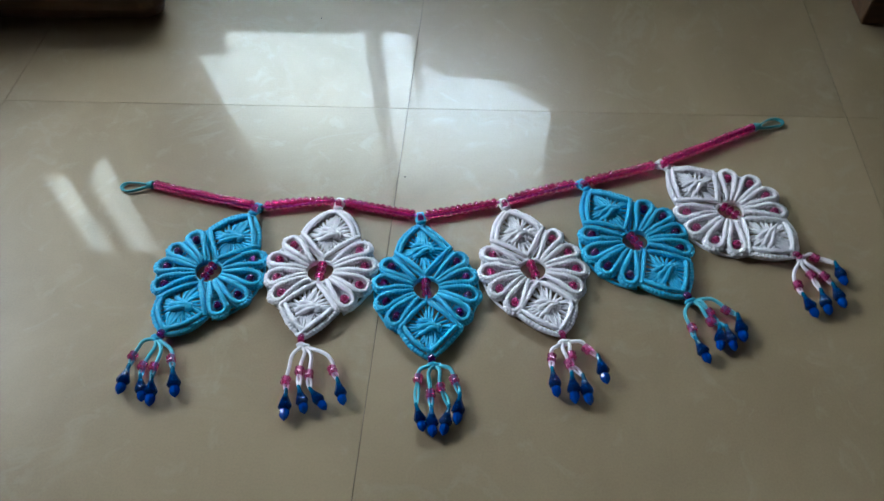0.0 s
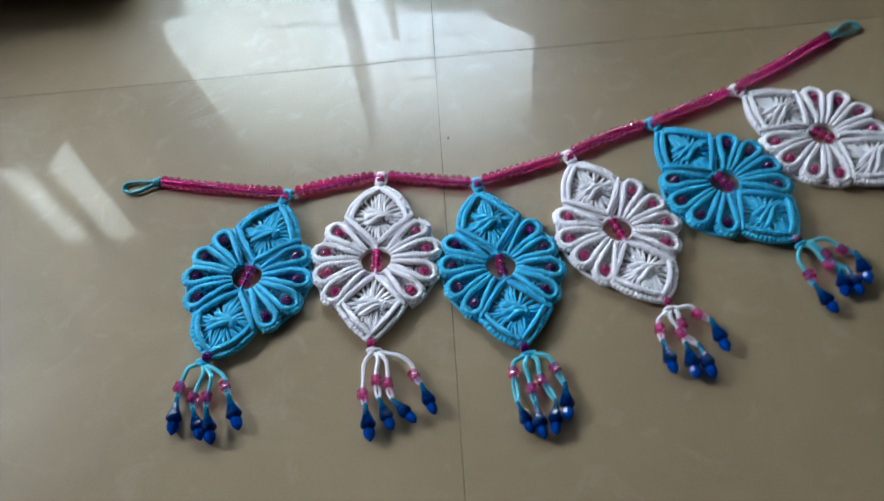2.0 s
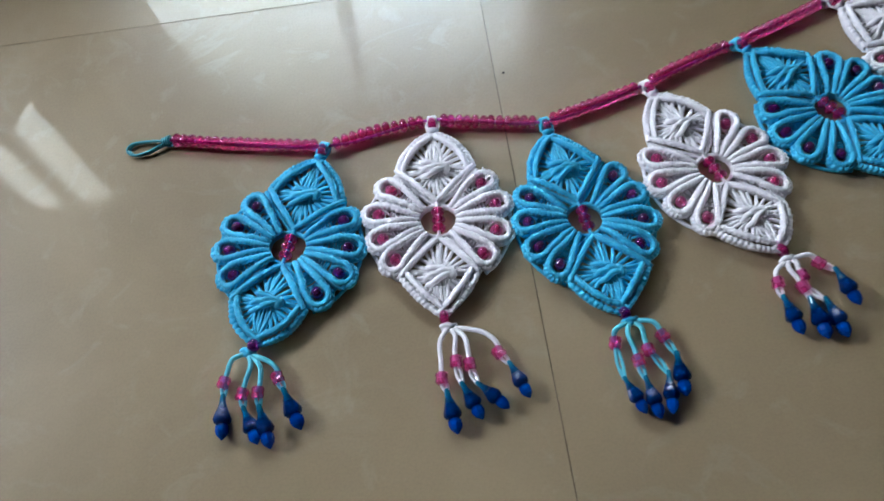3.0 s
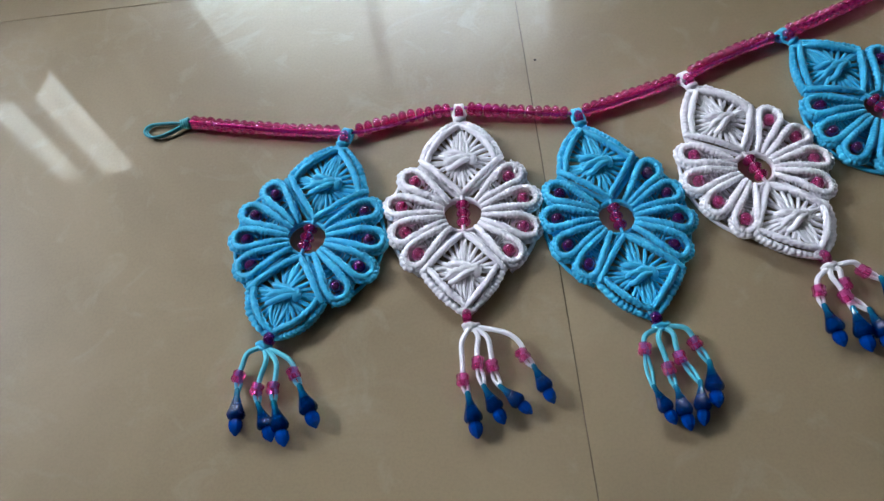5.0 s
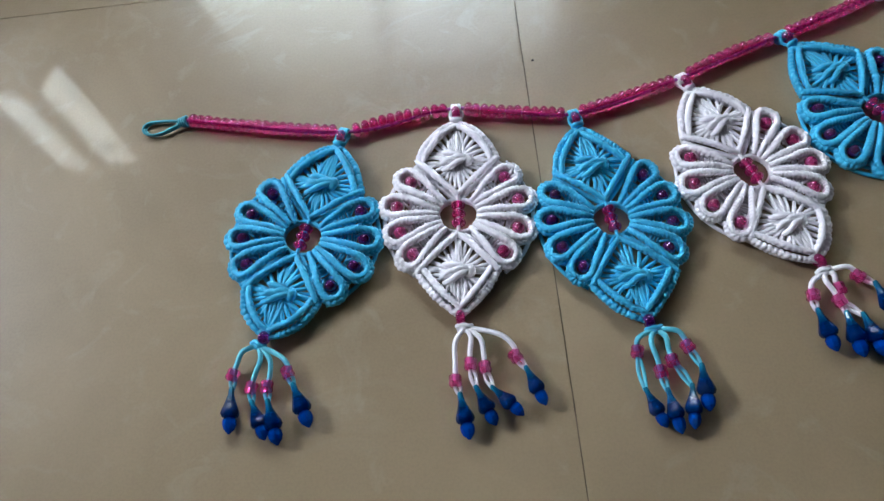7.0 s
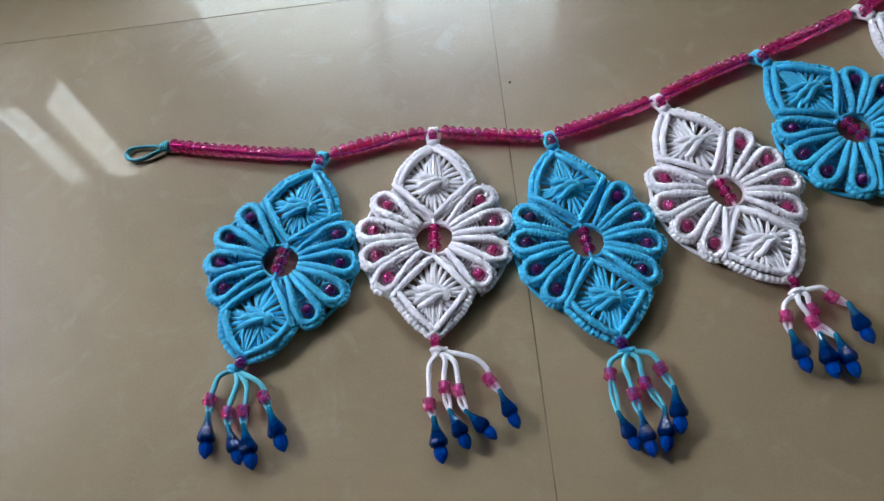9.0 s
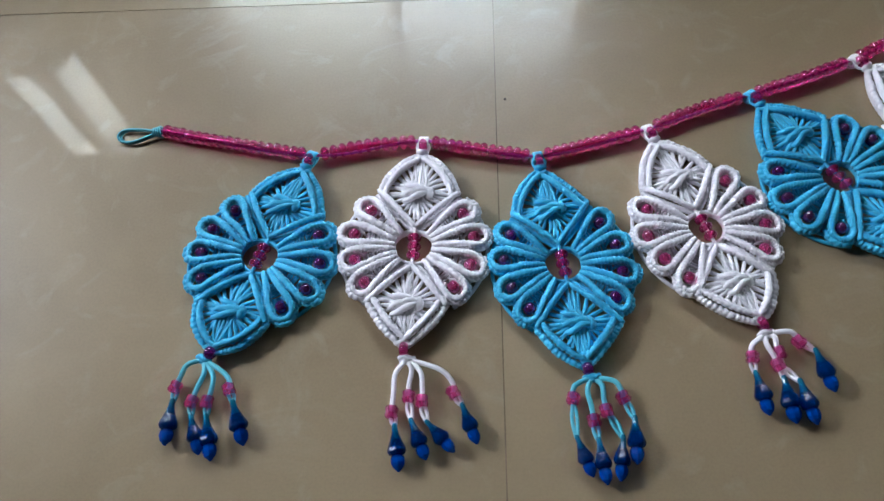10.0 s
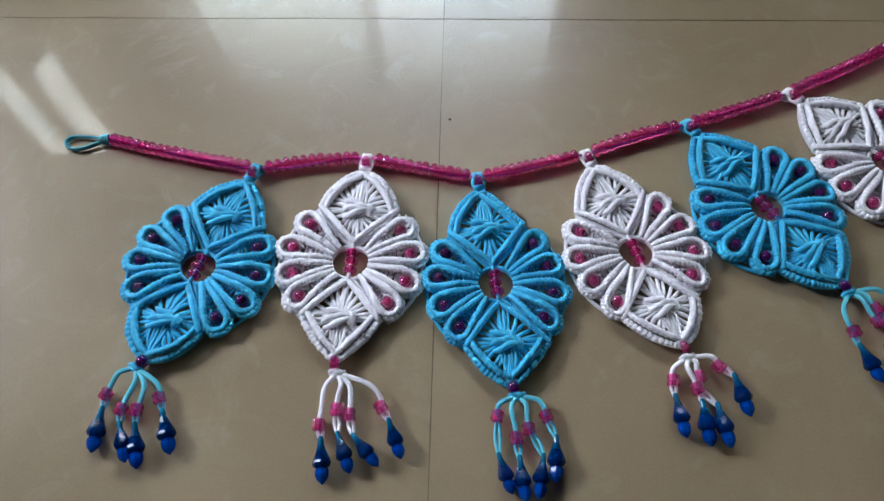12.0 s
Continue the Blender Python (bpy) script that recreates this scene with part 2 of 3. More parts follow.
def box(name, lo, hi, mat, parent=None, label="", bevel=0.004):
    bm = bmesh.new()
    box_bm(bm, lo, hi, bevel)
    return part(name, bm, mat, parent, label)


def smooth_path(points, step, closed=False):
    """Evenly spaced points on a Catmull-Rom curve through the given points."""
    p = np.array(points, float)
    ext = np.vstack([p[-1], p, p[0], p[1]]) if closed else np.vstack([2 * p[0] - p[1], p, 2 * p[-1] - p[-2]])
    out = []
    for i in range(1, len(ext) - 2):
        a, b, c, d = ext[i - 1:i + 3]
        t = np.linspace(0, 1, 24, endpoint=False)[:, None]
        out.append(0.5 * (2 * b + (c - a) * t + (2 * a - 5 * b + 4 * c - d) * t ** 2 + (3 * b - a - 3 * c + d) * t ** 3))
    out.append(ext[-2][None])
    fine = np.vstack(out)
    s = np.concatenate([[0], np.cumsum(np.linalg.norm(np.diff(fine, axis=0), axis=1))])
    n = max(4, int(s[-1] / step) + 1)
    at = np.linspace(0, s[-1], n)
    return np.stack([np.interp(at, s, fine[:, k]) for k in range(3)], 1), at


class Soup:
    """Gathers vertices and faces of one mesh."""

    def __init__(self):
        self.v, self.f, self.n = [], [], 0

    def add(self, verts, faces):
        self.v.append(np.asarray(verts))
        self.f.extend(tuple(i + self.n for i in f) for f in faces)
        self.n += len(verts)

    def tube(self, points, r0, r1=None, pitch=0.0032, groove=0.0, slant=0.7, step=0.0005, segs=12, mid=None, jitter=0.0, closed=False, flat=1.0, phase=0.0, crest=0.82):
        """A cord along points; groove cuts the slanted turns of a wrapped knot row into it, less so on its crest."""
        r1 = r0 if r1 is None else r1
        c, s = smooth_path(points, step, closed)
        if jitter:
            k = max(3, len(c) // 8)
            wob = np.random.normal(0, jitter, (k, 3))
            c = c + np.stack([np.interp(np.linspace(0, 1, len(c)), np.linspace(0, 1, k), wob[:, j]) for j in range(3)], 1)
        t = np.gradient(c, axis=0)
        t /= np.linalg.norm(t, axis=1)[:, None] + 1e-12
        side = np.cross(t, (0, 0, 1.0))
        bad = np.linalg.norm(side, axis=1) < 1e-3
        side[bad] = (1, 0, 0)
        side /= np.linalg.norm(side, axis=1)[:, None]
        up = np.cross(side, t)
        u = s / s[-1]
        r = r0 + (r1 - r0) * u if mid is None else np.interp(u, [0, 0.5, 1], [r0, mid, r1])
        th = np.linspace(0, 2 * np.pi, segs, endpoint=False)
        pitch = pitch * np.random.uniform(0.86, 1.20)
        s = s + 0.22 * pitch * np.sin(s / pitch * np.random.uniform(0.5, 0.9) + np.random.uniform(0, 6))
        ph = np.pi * s[:, None] / pitch + slant * np.sin(th)[None, :] + phase
        rr = r[:, None] * (1 - groove * (1 - crest * np.clip(np.sin(th), 0, 1))[None, :] * np.abs(np.cos(ph)) ** 3.5)
        v = c[:, None, :] + rr[..., None] * (np.cos(th)[None, :, None] * side[:, None, :] + flat * np.sin(th)[None, :, None] * up[:, None, :])
        n = len(c)
        faces = [(i * segs + j, i * segs + (j + 1) % segs, (i + 1) * segs + (j + 1) % segs, (i + 1) * segs + j) for i in range(n - 1) for j in range(segs)]
        if not closed:
            faces += [tuple(range(segs - 1, -1, -1)), tuple((n - 1) * segs + j for j in range(segs))]
        self.add(v.reshape(-1, 3), faces)

    def ball(self, centre, radii, groove=0.0, rows=8, segs=12, turn=0.0):
        v, f = [], []
        for i in range(rows + 1):
            a = math.pi * i / rows
            for j in range(segs):
                b = 2 * math.pi * j / segs + turn
                k = 1 - groove * abs(math.cos(2.5 * b + 3 * a)) ** 4
                v.append((centre[0] + radii[0] * k * math.sin(a) * math.cos(b), centre[1] + radii[1] * k * math.sin(a) * math.sin(b), centre[2] + radii[2] * k * math.cos(a)))
        for i in range(rows):
            for j in range(segs):
                f.append((i * segs + j, (i + 1) * segs + j, (i + 1) * segs + (j + 1) % segs, i * segs + (j + 1) % segs))
        self.add(v, f)

    def object(self, name, mat, parent=None, label="", smooth=True):
        return mesh_object(name, np.vstack(self.v), self.f, mat, parent, label, smooth)


def lathe(profile, segs):
    """Vertices and faces of a shape turned about the z axis; profile is a list of (radius, z), a closed ring if it ends where it starts."""
    ring = profile[0] == profile[-1]
    prof = profile[:-1] if ring else profile
    v = [(r * math.cos(2 * math.pi * j / segs), r * math.sin(2 * math.pi * j / segs), z) for r, z in prof for j in range(segs)]
    n = len(prof)
    f = []
    for i in range(n if ring else n - 1):
        k = (i + 1) % n
        for j in range(segs):
            f.append((i * segs + j, i * segs + (j + 1) % segs, k * segs + (j + 1) % segs, k * segs + j))
    if not ring:
        f += [tuple(range(segs - 1, -1, -1)), tuple((n - 1) * segs + j for j in range(segs))]
    return v, f


def lathe_mesh(name, profile, segs, mat, smooth):
    v, f = lathe(profile, segs)
    me = bpy.data.meshes.new(name)
    me.from_pydata(v, [], f)
    me.polygons.foreach_set("use_smooth", [smooth] * len(me.polygons))
    me.materials.append(mat)
    return me


# barrel beads: a rounded ring with a hole along its axis
def bead_profile(r, half, hole):
    pts = [(hole, -half * 0.8), (hole * 1.15, -half), (r * 0.42, -half), (r * 0.59, -half * 0.94), (r * 0.80, -half * 0.72), (r * 0.95, -half * 0.38), (r, 0)]
    up = [(a, -b) for a, b in reversed(pts[:-1])]
    return pts + up + [pts[0]]


BEAD_PINK = lathe_mesh("bead", bead_profile(0.0066, 0.0038, 0.0026), 18, PINK, True)
BEAD_ROSE = lathe_mesh("bead", bead_profile(0.0060, 0.0048, 0.0020), 18, ROSE, True)
# faceted spool beads of the tassels
SPOOL = [(0.0020, -0.0044), (0.0042, -0.0056), (0.0058, -0.0040), (0.0060, -0.0026), (0.0053, 0.0), (0.0060, 0.0026), (0.0058, 0.0040), (0.0042, 0.0056), (0.0020, 0.0044), (0.0020, -0.0044)]
BEAD_SPOOL = lathe_mesh("spool_bead", SPOOL, 8, ROSE, False)
BEAD_PLUM = lathe_mesh("bead", bead_profile(0.0060, 0.0046, 0.0020), 18, PLUM, True)
BEAD_LABELS = {BEAD_PINK.name: "translucent magenta barrel bead", BEAD_ROSE.name: "translucent pink barrel bead", BEAD_PLUM.name: "translucent barrel bead tinted purple by the blue cord", BEAD_SPOOL.name: "translucent pink faceted spool bead"}
DROP_PROFILE = [(0.0016, 0.0), (0.0023, -0.002), (0.0026, -0.007), (0.0044, -0.0125), (0.0072, -0.0195), (0.0077, -0.0220), (0.0064, -0.0248), (0.0046, -0.0256),
                (0.0055, -0.0272), (0.0056, -0.0310), (0.0044, -0.0345), (0.0008, -0.0385)]
DROP = lathe_mesh("drop", DROP_PROFILE, 8, NAVY, False)


def along(at, direction, roll=0.0):
    """A pose at a place with its z axis along the direction."""
    q = Vector(direction).to_track_quat("Z", "Y")
    return Matrix.Translation(at) @ q.to_matrix().to_4x4() @ Matrix.Rotation(roll, 4, "Z")


def bead(mesh, name, parent, at, axis, scale=1.0, label=""):
    ob = new(name, mesh)
    ob.parent = parent
    ob.matrix_basis = along(at, axis, random.uniform(0, 6.28)) @ Matrix.Scale(scale, 4)
    return tagged(ob, label or BEAD_LABELS[mesh.name])


# ---------------------------------------------------------------- the room
XW, XE, YS, YN, H = -2.4, 2.4, -2.4, 1.2, 2.75
floor = box("floor", (XW - 0.15, YS - 0.15, -0.12), (XE + 0.15, YN + 0.15, -0.0012), GROUT, bevel=0)
tagged(floor, "polished beige tile floor with thin dark joints", "floor", kind="structure")


def wall(name, lo, hi, holes, axis, label):
    """A wall between lo and hi with rectangular holes (a0, z0, a1, z1) along its long axis (0 for x, 1 for y)."""
    bm = bmesh.new()
    a0, a1 = lo[axis], hi[axis]
    cuts = sorted({a0, a1, *[h[0] for h in holes], *[h[2] for h in holes]})
    for p, q in zip(cuts, cuts[1:]):
        inside = [h for h in holes if h[0] <= p and h[2] >= q]
        z = lo[2]
        spans = []
        for h in inside:
            spans.append((z, h[1]))
            z = h[3]
        spans.append((z, hi[2]))
        for z0, z1 in spans:
            if z1 - z0 > 1e-4:
                l, g = list(lo), list(hi)
                l[axis], g[axis], l[2], g[2] = p, q, z0, z1
                box_bm(bm, l, g)
    return tagged(part(name, bm, WALL), label, "wall", kind="structure")


W1 = (-1.00, 0.757, 0.332, 1.66)
W2 = (-1.865, 1.39, -1.450, 2.14)
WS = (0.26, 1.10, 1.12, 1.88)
wall("wall_north", (XW, YN, 0), (XE, YN + 0.07, H), [W1, W2], 0, "dull beige painted wall with a louvred window")
wall("wall_west", (XW - 0.14, YS, 0), (XW, YN + 0.14, H), [WS], 1, "dull beige painted wall with an added lamp opening")
wall("wall_south", (XW, YS - 0.14, 0), (XE, YS, H), [], 0, "plain dull beige painted wall behind the viewer")
wall("wall_east", (XE, YS - 0.14, 0), (XE + 0.14, YN + 0.14, H), [], 1, "plain dull beige painted wall")
tagged(box("ceiling", (XW - 0.14, YS - 0.14, H), (XE + 0.14, YN + 0.14, H + 0.12), CEILING, bevel=0), "plain dull grey painted ceiling", "ceiling", kind="structure")

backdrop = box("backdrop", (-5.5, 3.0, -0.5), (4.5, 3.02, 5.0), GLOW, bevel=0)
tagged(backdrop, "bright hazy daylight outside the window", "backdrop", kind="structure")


def window(name, hole, posts, bars, label, thick=0.006):
    """A painted window frame in a hole of the north wall, with posts and horizontal glass louvres."""
    x0, z0, x1, z1 = hole
    top = tagged(new(name), label, "window", kind="structure")
    y0, y1 = YN + 0.012, YN + 0.048
    w = 0.022
    for lo, hi in (((x0, y0, z0), (x0 + w, y1, z1)), ((x1 - w, y0, z0), (x1, y1, z1)), ((x0 + w, y0, z0), (x1 - w, y1, z0 + w * 0.6)), ((x0 + w, y0, z1 - w), (x1 - w, y1, z1))):
        box("window_frame", lo, hi, FRAME, top, bevel=0.002)
    edges = [x0 + w] + [e for p in posts for e in p] + [x1 - w]
    for p, q in posts:
        box("window_post", (p, y0 - thick, z0 + w * 0.6), (q, y0 + 0.03 + thick, z1 - w), FRAME, top, bevel=0.003)
    for p, q in zip(edges[::2], edges[1::2]):
        tall = (z1 - z0 - w * 1.6) / bars
        for i in range(bars):
            z = z0 + w * 0.6 + tall * (i + 0.5)
            lean = Matrix.Translation(((p + q) / 2, y0 + 0.006, z)) @ Matrix.Rotation(radians(-6), 4, "X")
            slat = box("louvre_slat", ((p - q) / 2 + 0.002, -0.0015, -tall * 0.70), ((q - p) / 2 - 0.002, 0.0015, tall * 0.70), LOUVRE, top, bevel=0.0006)
            slat.matrix_basis = lean
            slat.visible_shadow = False
    return top


window("window_1", W1, [(-0.325, -0.272)], 9, "grey painted window with horizontal glass louvres")
window("window_2", W2, [(-1.700, -1.632)], 4, "small high window with a wide middle post", 0.0)
# side opening out of view, added only to hold the fill lamp
side = tagged(new("fill_lamp_window"), "added unseen window frame round the fill lamp", "window", kind="structure")
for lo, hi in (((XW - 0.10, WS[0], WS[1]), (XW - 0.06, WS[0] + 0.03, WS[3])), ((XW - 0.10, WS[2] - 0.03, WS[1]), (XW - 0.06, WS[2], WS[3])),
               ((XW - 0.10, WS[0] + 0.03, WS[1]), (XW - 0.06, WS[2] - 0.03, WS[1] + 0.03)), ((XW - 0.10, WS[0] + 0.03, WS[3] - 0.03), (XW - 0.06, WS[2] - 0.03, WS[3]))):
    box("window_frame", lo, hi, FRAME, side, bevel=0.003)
sill = box("window_sill", (W1[0] - 0.03, YN - 0.03, W1[1] - 0.035), (W1[2] + 0.03, YN - 0.001, W1[1]), FRAME, bevel=0.004)
tagged(sill, "grey painted sill below the louvred window", "window sill", kind="structure")


def cloth_heap(name, x0, x1, base, top, y, label):
    """A folded cloth lying along the sill; top(u) is its height over its length."""
    bm = bmesh.new()
    n, m = 28, 10
    rows = []
    for i in range(n + 1):
        u = i / n
        h = top(u)
        row = []
        for j in range(m + 1):
            a = math.pi * j / m
            fold = 0.004 * math.sin(23 * u + 3 * a) + 0.003 * math.sin(41 * u + a)
            row.append(bm.verts.new((x0 + (x1 - x0) * u, y - math.cos(a) * (0.026 + 0.5 * fold), base + h * math.sin(a) ** 0.55 + (fold * 0.6 if 0 < j < m else 0))))
        rows.append(row)
    for i in range(n):
        for j in range(m):
            bm.faces.new((rows[i][j], rows[i + 1][j], rows[i + 1][j + 1], rows[i][j + 1]))
    bm.faces.new(list(reversed(rows[0])))
    bm.faces.new(rows[-1])
    for i in range(n):
        bm.faces.new((rows[i][m], rows[i + 1][m], rows[i + 1][0], rows[i][0]))
    return tagged(part(name, bm, CLOTH, smooth=True), label, "cloth")


cloth_heap("folded_cloth", -0.143, 0.330, W1[1], lambda u: 0.212 - 0.055 * math.exp(-(u / 0.13) ** 2) + 0.006 * math.sin(31 * u) * math.sin(11 * u) + 0.141 * max(0, (u - 0.60) / 0.40) ** 0.65, YN + 0.018, "brown folded cloth heaped on the window sill")
stay = Soup()
stay.tube([(-0.157, YN + 0.02, W1[1]), (-0.157, YN + 0.02, 0.95), (-0.157, YN + 0.02, 1.045)], 0.015, step=0.01, segs=12)
stay.ball((-0.157, YN + 0.02, 1.045), (0.015, 0.015, 0.012))
tagged(stay.object("bottle", CLOTH), "narrow dark bottle standing on the window sill", "bottle")
tagged(box("small_box", (-0.99, YN - 0.02, W1[1]), (-0.80, YN + 0.02, W1[1] + 0.105), CLOTH, bevel=0.004), "small dark box on the window sill", "box")


def wedge_board(name, outline, y0, y1, label):
    """A flat board with the given outline in x and z."""
    bm = bmesh.new()
    rows = [[bm.verts.new((x, y, z)) for x, z in outline] for y in (y0, y1)]
    n = len(outline)
    bm.faces.new(rows[0])
    bm.faces.new(list(reversed(rows[1])))
    for i in range(n):
        bm.faces.new((rows[0][(i + 1) % n], rows[0][i], rows[1][i], rows[1][(i + 1) % n]))
    bmesh.ops.recalc_face_normals(bm, faces=bm.faces[:])
    return tagged(part(name, bm, CLOTH), label, "cardboard")


# added mask that gives window_2's bright opening its slanted lower end
wedge_board("slot_mask", ((W2[0] + 0.002, W2[1]), (-1.475, W2[1]), (-1.475, 1.405), (-1.585, 1.515), (W2[0] + 0.002, 1.53)), YN + 0.001, YN + 0.006, "brown mask board added across the small window's foot")


def curtain(name, z0, z1, left, low, high, y, label):
    """A thin curtain drawn to one side; its free edge goes from low (at z0) to high (at z1)."""
    bm = bmesh.new()
    n, m = 40, 12
    grid = []
    for j in range(m + 1):
        v = j / m
        edge = low + (high - low) * v ** 1.2
        grid.append([bm.verts.new((left + (edge - left) * i / n, y + 0.010 * math.sin(i / n * 38) + 0.004 * math.sin(i / n * 17 + 2 * v), z0 + (z1 - z0) * v)) for i in range(n + 1)])
    for j in range(m):
        for i in range(n):
            bm.faces.new((grid[j][i], grid[j][i + 1], grid[j + 1][i + 1], grid[j + 1][i]))
    bmesh.ops.solidify(bm, geom=bm.faces[:], thickness=0.0015)
    return tagged(part(name, bm, CLOTH, smooth=True), label, "curtain")


curtain("curtain", W1[1] + 0.105, 1.75, -1.06, -0.90, -0.74, YN - 0.016, "brown pleated curtain drawn aside from the window")


def low_cot(name, x0, x1, y0, y1, high, label):
    """A dark wooden cot: rails, legs and a plank top."""
    top = tagged(new(name), label, "bed")
    for y in (y0, y1 - 0.03):
        box("rail", (x0 + 0.06, y, high - 0.10), (x1 - 0.06, y + 0.03, high - 0.03), WOOD, top)
    for x in (x0, x1 - 0.06):
        for y in (y0 - 0.005, y1 - 0.055):
            box("leg", (x, y, 0.0), (x + 0.06, y + 0.06, high - 0.03), WOOD, top)
        box("side_rail", (x + 0.015, y0 + 0.055, high - 0.10), (x + 0.045, y1 - 0.055, high - 0.03), WOOD, top)
    n = 7
    for i in range(n):
        a, b = y0 - 0.02 + (y1 - y0 + 0.04) * i / n, y0 - 0.02 + (y1 - y0 + 0.04) * (i + 1) / n
        box("plank", (x0 - 0.02, a + 0.002, high - 0.03), (x1 + 0.02, b - 0.002, high), WOOD, top, bevel=0.003)
    return top


# cot added, mostly out of view, to shade the far left floor
low_cot("shading_cot", -2.25, -0.55, 0.25, 1.12, 0.30, "low dark brown wooden cot added to shade the left floor")
# bench made up the same way, to darken the far right floor
low_cot("shading_bench", 0.67, 2.1, 0.21, 0.81, 0.40, "dark brown wooden bench added to darken the right floor")

# made-up board that stands in for the soft dark patch on the floor
plinth = box("dark_patch_board", (-2.2, 0.178, 0.0), (-0.41, 0.245, 0.085), WOOD, bevel=0.030)
tagged(plinth, "dark brown board added for the dark floor patch", "plinth")

# ---------------------------------------------------------------- the garland
GARLAND = tagged(new("door_garland"), "blue and white knotted cord door garland with pink beads", "door garland")

MM = 0.001
CENTRE = (0.0, -5.0)
PETAL_ANGLES = (39.0, 11.0, -16.0, -43.5)


def polar(angle, a, b, side):
    """Place a along and b across a petal that leaves the hole at the angle."""
    ca, sa = math.cos(radians(angle)), math.sin(radians(angle))
    return side * (CENTRE[0] + a * ca - b * sa), CENTRE[1] + a * sa + b * ca


def lift(points, z):
    return [(x * MM, y * MM, (z if isinstance(z, (int, float)) else z[i]) * MM) for i, (x, y) in enumerate(points)]


def petal(mat, parent, side, k, rnd):
    ang = PETAL_ANGLES[k] + rnd.uniform(-1.2, 1.2)
    far = 1.0 + rnd.uniform(-0.025, 0.025)
    s = Soup()
    loop = [(16.5, -2.3), (23, -3.1), (34, -5.2), (46, -7.9), (56, -9.0), (62.5, -6.0), (65, 0), (62.5, 6.0), (56, 9.0), (46, 7.9), (34, 5.2), (23, 3.1), (16.5, 2.3)]
    zs = [9.0, 11.2, 12.6, 12.6, 11.0, 9.6, 9.2, 9.6, 11.0, 12.6, 12.6, 11.2, 9.0]
    pts = [polar(ang, a * far, b, side) for a, b in loop]
    half = len(pts) // 2
    s.tube(lift(pts[:half + 1], zs), 0.0026, 0.0029, mid=0.0036, pitch=0.0036, groove=0.29, slant=0.8, jitter=0.0002, phase=rnd.uniform(0, 3))
    s.tube(lift(pts[half:], zs[half:]), 0.0029, 0.0026, mid=0.0036, pitch=0.0036, groove=0.29, slant=-0.8, jitter=0.0002, phase=rnd.uniform(0, 3))
    # lower turns on both flanks of the bars
    for b in (-1, 1):
        low = [polar(ang, a * far, b * w, side) for a, w in ((17, 3.4), (30, 6.3), (44, 9.6), (55, 11.2))]
        s.tube(lift(low, [3.6, 4.2, 4.4, 4.2]), 0.0018, 0.0027, groove=0.34, slant=0.5, jitter=0.0002, phase=rnd.uniform(0, 3))
    # wrapped outer rim, two rows deep
    rim = [polar(ang, a * far, b, side) for a, b in ((50, -10.6), (59, -10.4), (65.5, -6.4), (67.8, 0), (65.5, 6.4), (59, 10.4), (50, 10.6))]
    s.tube(lift(rim, [6.4, 7.0, 7.4, 7.4, 7.4, 7.0, 6.4]), 0.0031, groove=0.27, slant=0.7, pitch=0.0043, crest=0.2, jitter=0.0003, phase=rnd.uniform(0, 3))
    rim = [polar(ang, a * far, b, side) for a, b in ((46, -9.8), (58, -9.4), (64, -5.8), (66, 0), (64, 5.8), (58, 9.4), (46, 9.8))]
    s.tube(lift(rim, [2.7] * 7), 0.0027, groove=0.22, slant=0.3, pitch=0.0035, phase=rnd.uniform(0, 3))
    # cross threads between the bars
    for i in range(9):
        a = 19 + i * 2.9
        w = 1.5 + (a - 15) * 0.16
        p = [polar(ang, a * far, -w, side), polar(ang, (a + rnd.uniform(-0.8, 0.8)) * far, 0, side), polar(ang, a * far, w, side)]
        s.tube(lift(p, [6.0, 4.8 + rnd.uniform(-0.5, 0.8), 6.0]), 0.0012, step=0.002, segs=6)
    for b in (-3.2, 3.2):
        p = [polar(ang, 44 * far, b * 0.7, side), polar(ang, 50 * far, b * 2.0, side), polar(ang, 57 * far, b * 1.9, side), polar(ang, 61 * far, b * 0.6, side)]
        s.tube(lift(p, [7, 8, 7.5, 6.5]), 0.0012, step=0.0015, segs=6)
    s.object("petal", mat, parent)
    return ang, far


